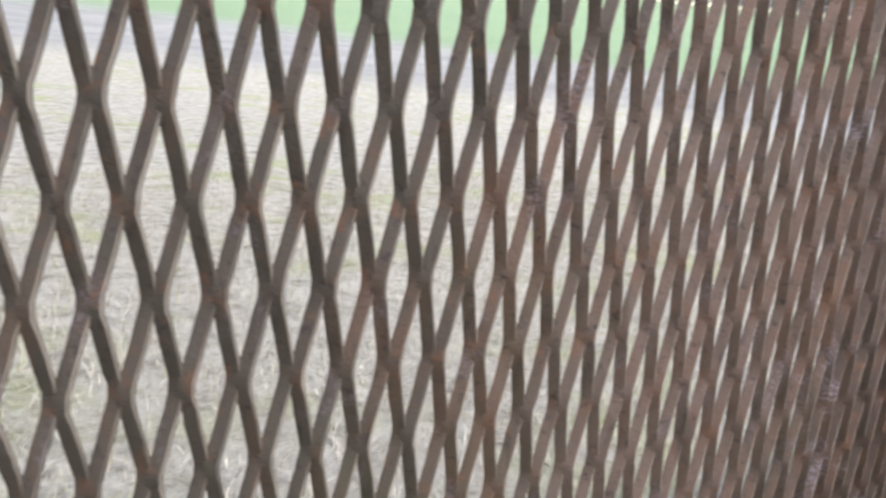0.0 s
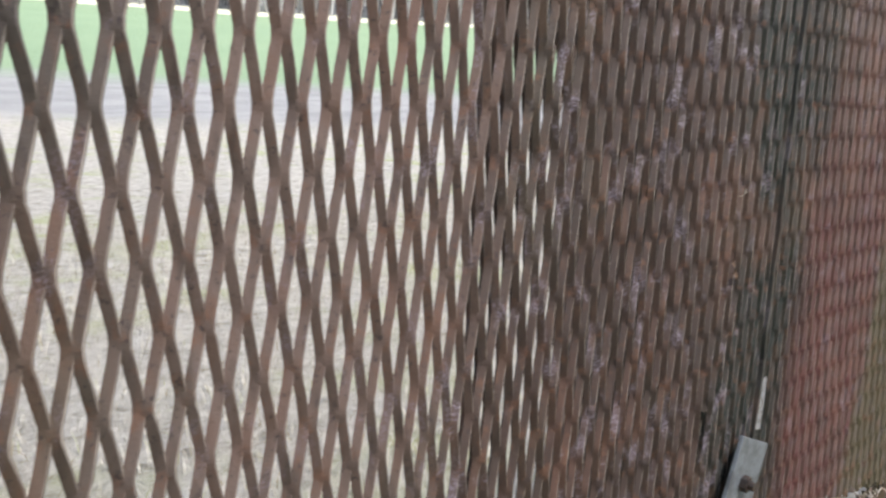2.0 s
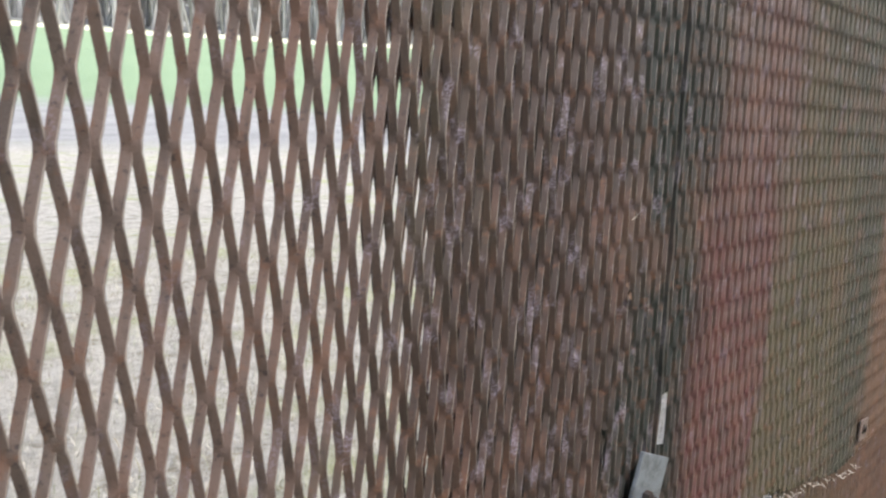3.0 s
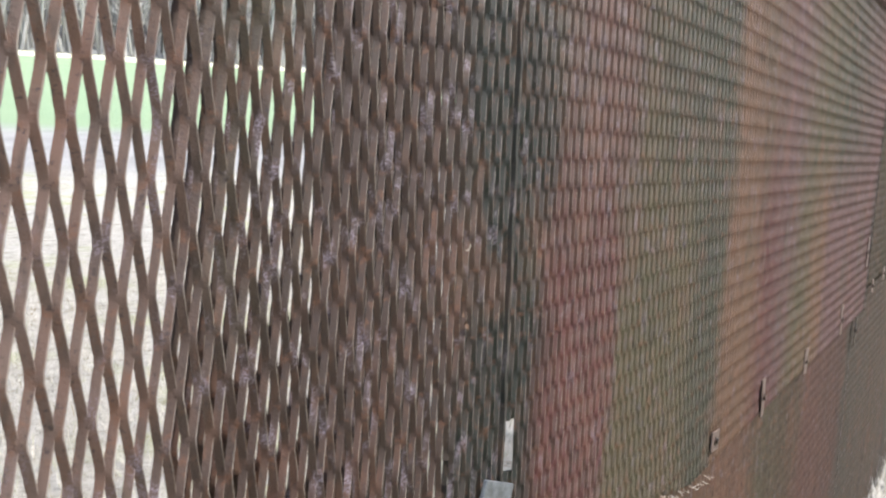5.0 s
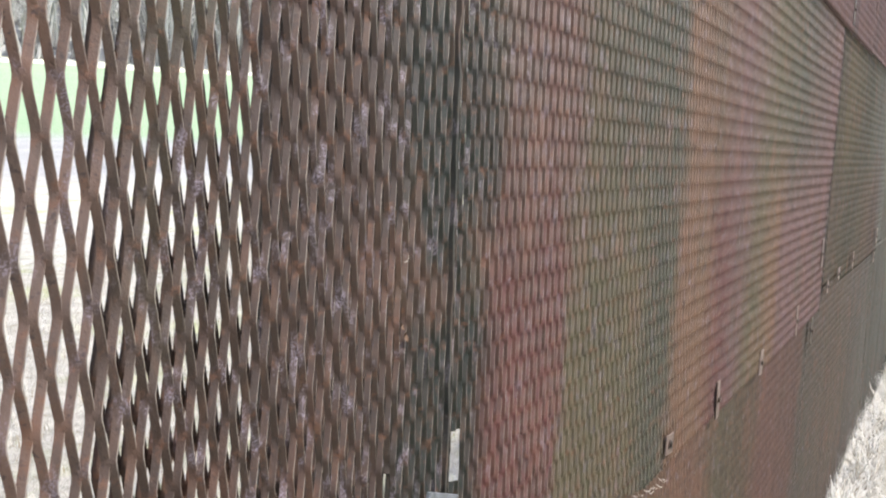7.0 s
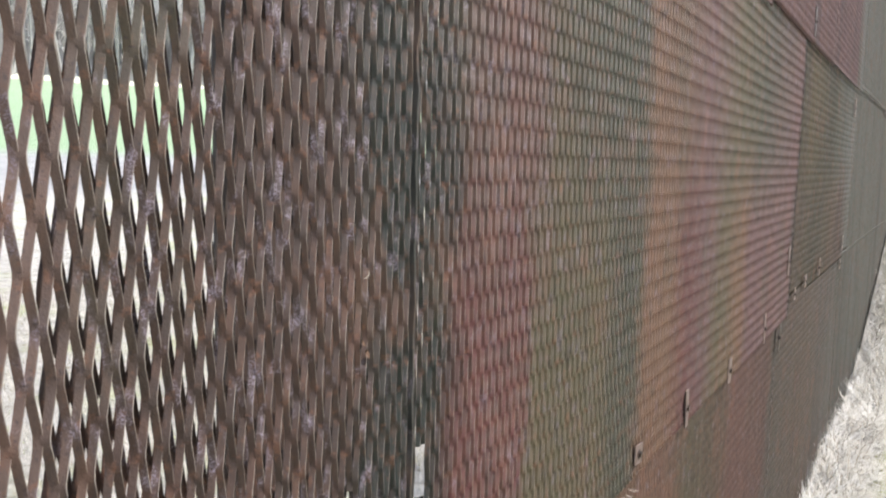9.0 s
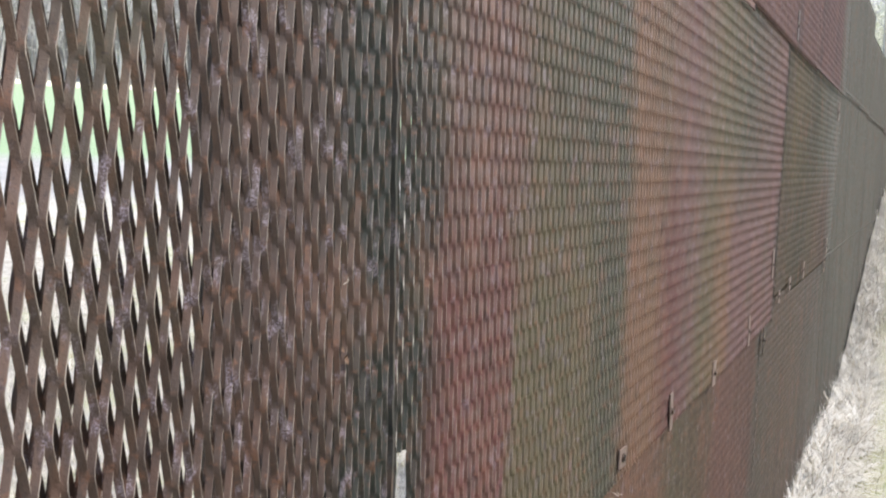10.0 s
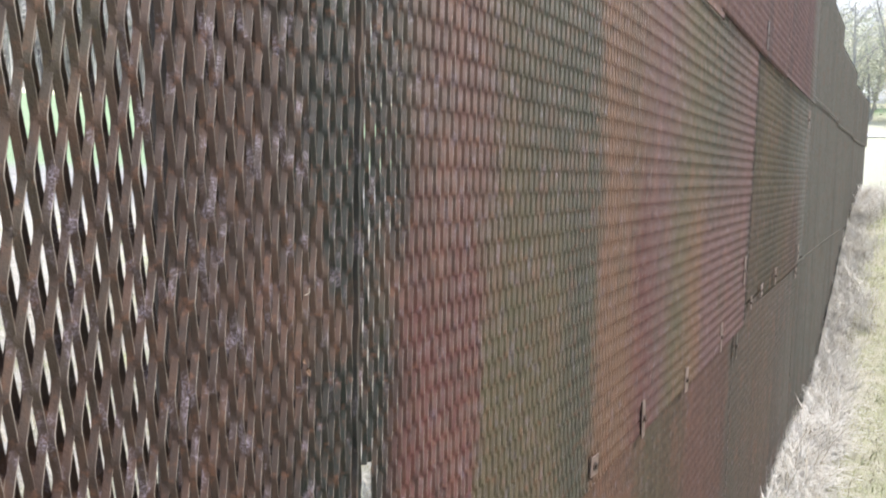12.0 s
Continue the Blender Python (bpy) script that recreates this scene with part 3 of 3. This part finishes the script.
# ---- grass ----
def grass(name, n, place, height, width, material, label, seed, lean=0.5, droop=0.4):
    rng = np.random.default_rng(seed)
    x, y = place(rng, n)
    z = ground_z(x, y) - 0.01
    a = rng.uniform(0, 2 * np.pi, n)
    h = height * rng.uniform(0.35, 1.15, n)
    b = rng.normal(0, lean, n)
    curl = rng.uniform(0.2, 1.2, n) * h
    sag = np.clip(rng.normal(droop, 0.15, n), 0.1, 0.95)
    wd = width * rng.uniform(0.6, 1.3, n)
    dx, dy = np.cos(a), np.sin(a)
    px, py = -dy, dx
    v = np.empty((n, 9, 3))
    for k, (u, wk) in enumerate(((0.0, 1.0), (0.34, 0.95), (0.62, 0.8), (0.84, 0.5))):
        out = curl * u * u + b * 0.2 * h * u
        up = h * u * (1 - sag * u)
        for side, s in ((0, -1), (1, 1)):
            v[:, 2 * k + side, 0] = x + dx * out + px * wd * wk * s / 2
            v[:, 2 * k + side, 1] = y + dy * out + py * wd * wk * s / 2
            v[:, 2 * k + side, 2] = z + up
    out = curl + b * 0.2 * h
    v[:, 8, 0], v[:, 8, 1], v[:, 8, 2] = x + dx * out, y + dy * out, z + h * (1 - sag)
    line = bend(x)[:, None]
    v[:, :, 1] = np.where((y < bend(x))[:, None], np.minimum(v[:, :, 1], line - 0.012), np.maximum(v[:, :, 1], line + 0.03))
    i = np.arange(n)[:, None] * 9
    t = np.array([(0, 1, 3), (0, 3, 2), (2, 3, 5), (2, 5, 4), (4, 5, 7), (4, 7, 6), (6, 7, 8)])
    f = (i[:, :, None] + t[None]).reshape(-1, 3)
    return tagged(raw(name, v.reshape(-1, 3), f, material), label, "grass", kind="stuff")


def fringe(rng, n):
    x = 2.4 + 12.4 * rng.random(n) ** 1.4
    return x, bend(x) - np.abs(rng.normal(0.0, 0.12, n)) - 0.025


def tufts(rng, n):
    cx = 3.0 + 11.6 * rng.random(150) ** 1.3
    cy = -0.05 - np.abs(rng.normal(0, 0.13, 150))
    k = rng.integers(0, 150, n)
    x = cx[k] + rng.normal(0, 0.07, n)
    return x, bend(x) + np.minimum(cy[k] + rng.normal(0, 0.05, n), -0.025)


def verge(rng, n):
    u = rng.random(n)
    x = np.where(u < 0.16, -3.0 + 5.4 * u / 0.16, 2.4 + 26 * rng.random(n) ** 1.6)
    return x, bend(x) - 0.05 - 4.2 * rng.random(n) ** 1.3


def beyond(rng, n):
    x = -2.4 + 14 * rng.random(n)
    return x, 0.30 + 10.5 * rng.random(n) ** 1.2


grass("fringe_grass", 15000, fringe, 0.40, 0.0055, mat_fringe, "long dead grass curling against the fence foot", 31, droop=0.72)
grass("tall_grass", 13000, tufts, 0.52, 0.0045, mat_fringe, "bleached grass tufts arching away from the fence", 34, droop=0.6)
grass("verge_grass", 76000, verge, 0.10, 0.0055, mat_verge, "short pale dead grass with green tufts", 32)
grass("field_grass", 60000, beyond, 0.14, 0.0055, mat_straw, "flattened pale dead grass behind the fence", 33)


# ---- far woods, with distance haze held in their pale colours ----
def bare_tree_into(bm, at, h, rng):
    at = Vector(at)
    top = at + Vector((rng.normal(0, 0.3), rng.normal(0, 0.3), h))
    rod(bm, at - Vector((0, 0, 0.5)), at.lerp(top, 0.55), h * 0.022, h * 0.014, 5)
    rod(bm, at.lerp(top, 0.55), top, h * 0.014, h * 0.003, 4)
    for _ in range(11):
        u = rng.uniform(0.25, 0.92)
        p = at.lerp(top, u)
        a = rng.uniform(0, 6.28)
        l = h * (1.05 - u) * rng.uniform(0.35, 0.6)
        q = p + Vector((math.cos(a) * l, math.sin(a) * l, l * rng.uniform(0.5, 1.1)))
        rod(bm, p, q, h * 0.006, h * 0.002, 3)
        for _ in range(3):
            w = p.lerp(q, rng.uniform(0.4, 1.0))
            rod(bm, w, w + Vector((rng.normal(0, 0.08), rng.normal(0, 0.08), rng.uniform(0.02, 0.12))) * h, h * 0.003, h * 0.001, 3)


def build_wood(name, n, az0, az1, r0, r1, hh, label, seed, leaves=0):
    rng = np.random.default_rng(seed)
    bm = bmesh.new()
    tips = []
    proto = []
    for k in range(5):
        b = bmesh.new()
        bare_tree_into(b, (0, 0, 0), 1.0, np.random.default_rng(seed * 10 + k))
        b.verts.ensure_lookup_table()
        proto.append((np.array([v.co[:] for v in b.verts]), [[v.index for v in f.verts] for f in b.faces]))
        b.free()
    bm.free()
    verts, tris, count = [], [], 0
    for _ in range(n):
        a, r = radians(rng.uniform(az0, az1)), rng.uniform(r0, r1)
        x, y = r * math.cos(a), r * math.sin(a)
        h = hh * rng.uniform(0.7, 1.2)
        pv, pf = proto[rng.integers(5)]
        t = rng.uniform(0, 6.28)
        rot = np.array([(math.cos(t), -math.sin(t), 0), (math.sin(t), math.cos(t), 0), (0, 0, 1)])
        g = float(ground_z(x, y))
        verts.append(pv @ rot.T * h + np.array([x, y, g]))
        for f in pf:
            for q in range(1, len(f) - 1):
                tris.append((count + f[0], count + f[q], count + f[q + 1]))
        count += len(pv)
        tips.append((x, y, g, h))
    tagged(raw(name, np.concatenate(verts), np.array(tris), mat_hazed_twigs), label, "woods", kind="stuff")
    if leaves:
        lv = []
        for x, y, g, h in tips:
            c = rng.normal(0, 1, (leaves, 3)) * np.array([0.2, 0.2, 0.2]) * h + np.array([x, y, g + 0.62 * h])
            s = rng.normal(0, 1, (leaves, 3, 3)) * h * 0.011
            lv.append(c[:, None, :] + s)
        lv = np.concatenate(lv).reshape(-1, 3)
        tagged(raw(name.replace("trees", "leaves"), lv, np.arange(len(lv)).reshape(-1, 3), mat_hazed_leaf), "spring leaves of far trees, paled by painted haze", "foliage", kind="stuff")


build_wood("woodland_trees", 1500, 30, 100, 187, 264, 23.0, "bare woodland along the far field edge, greyed by painted haze", 41)
build_wood("hillside_trees", 260, -14, 30, 129, 209, 18.5, "hillside trees with spring leaves, haze in their pale colour", 42, 1000)


def build_road():
    bm = bmesh.new()
    prev = None
    for k in range(41):
        y = -50 + 3.1 * k
        pair = [bm.verts.new((x, y, float(ground_z(x, y)) + 0.08)) for x in (103.0, 110.5)]
        if prev:
            bm.faces.new((prev[0], prev[1], pair[1], pair[0]))
        prev = pair
    tagged(part("road", bm, mat_road), "pale grey road crossing the far slope", "road", kind="structure")


build_road()


# ---- small litter caught in the mesh ----
def stalk(at, pts, r):
    ob = new("grass_stalk")
    ob.location = at
    bm = bmesh.new()
    for p, q in zip(pts, pts[1:]):
        rod(bm, p, q, r, r * 0.8, 5)
    part("stem", bm, mat_straw, ob)
    return tagged(ob, "pale broken grass stalk caught in the mesh", "grass stalk")


def dry_leaf(at, size, seed):
    rng = np.random.default_rng(seed)
    n = 7
    v = []
    for i in range(n):
        for j in range(5):
            u, w = i / (n - 1), j / 4 - 0.5
            wide = math.sin(math.pi * min(0.97, u + 0.03)) * 0.55
            v.append(((u - 0.5) * size, -0.25 * size * abs(w) + 0.15 * size * math.sin(5 * u) + rng.normal(0, 0.03 * size), w * wide * size + rng.normal(0, 0.03 * size)))
    f = [(i * 5 + j, i * 5 + j + 1, (i + 1) * 5 + j + 1, (i + 1) * 5 + j) for i in range(n - 1) for j in range(4)]
    ob = raw("dry_leaf", v, f, mat_leaf_dry)
    ob.matrix_basis = pose(*at, 20, 60, 30)
    return tagged(ob, "small crumpled brown leaf stuck in the mesh", "leaf")


stalk((0.606, -0.005, -0.061), [(-0.004, 0, -0.001), (0.0, -0.001, 0.0), (0.003, -0.001, 0.002), (0.004, 0.0, 0.005)], 0.00025)
dry_leaf((0.608, -0.005, -0.139), 0.012, 5)
dry_leaf((0.601, -0.005, -0.127), 0.008, 6)
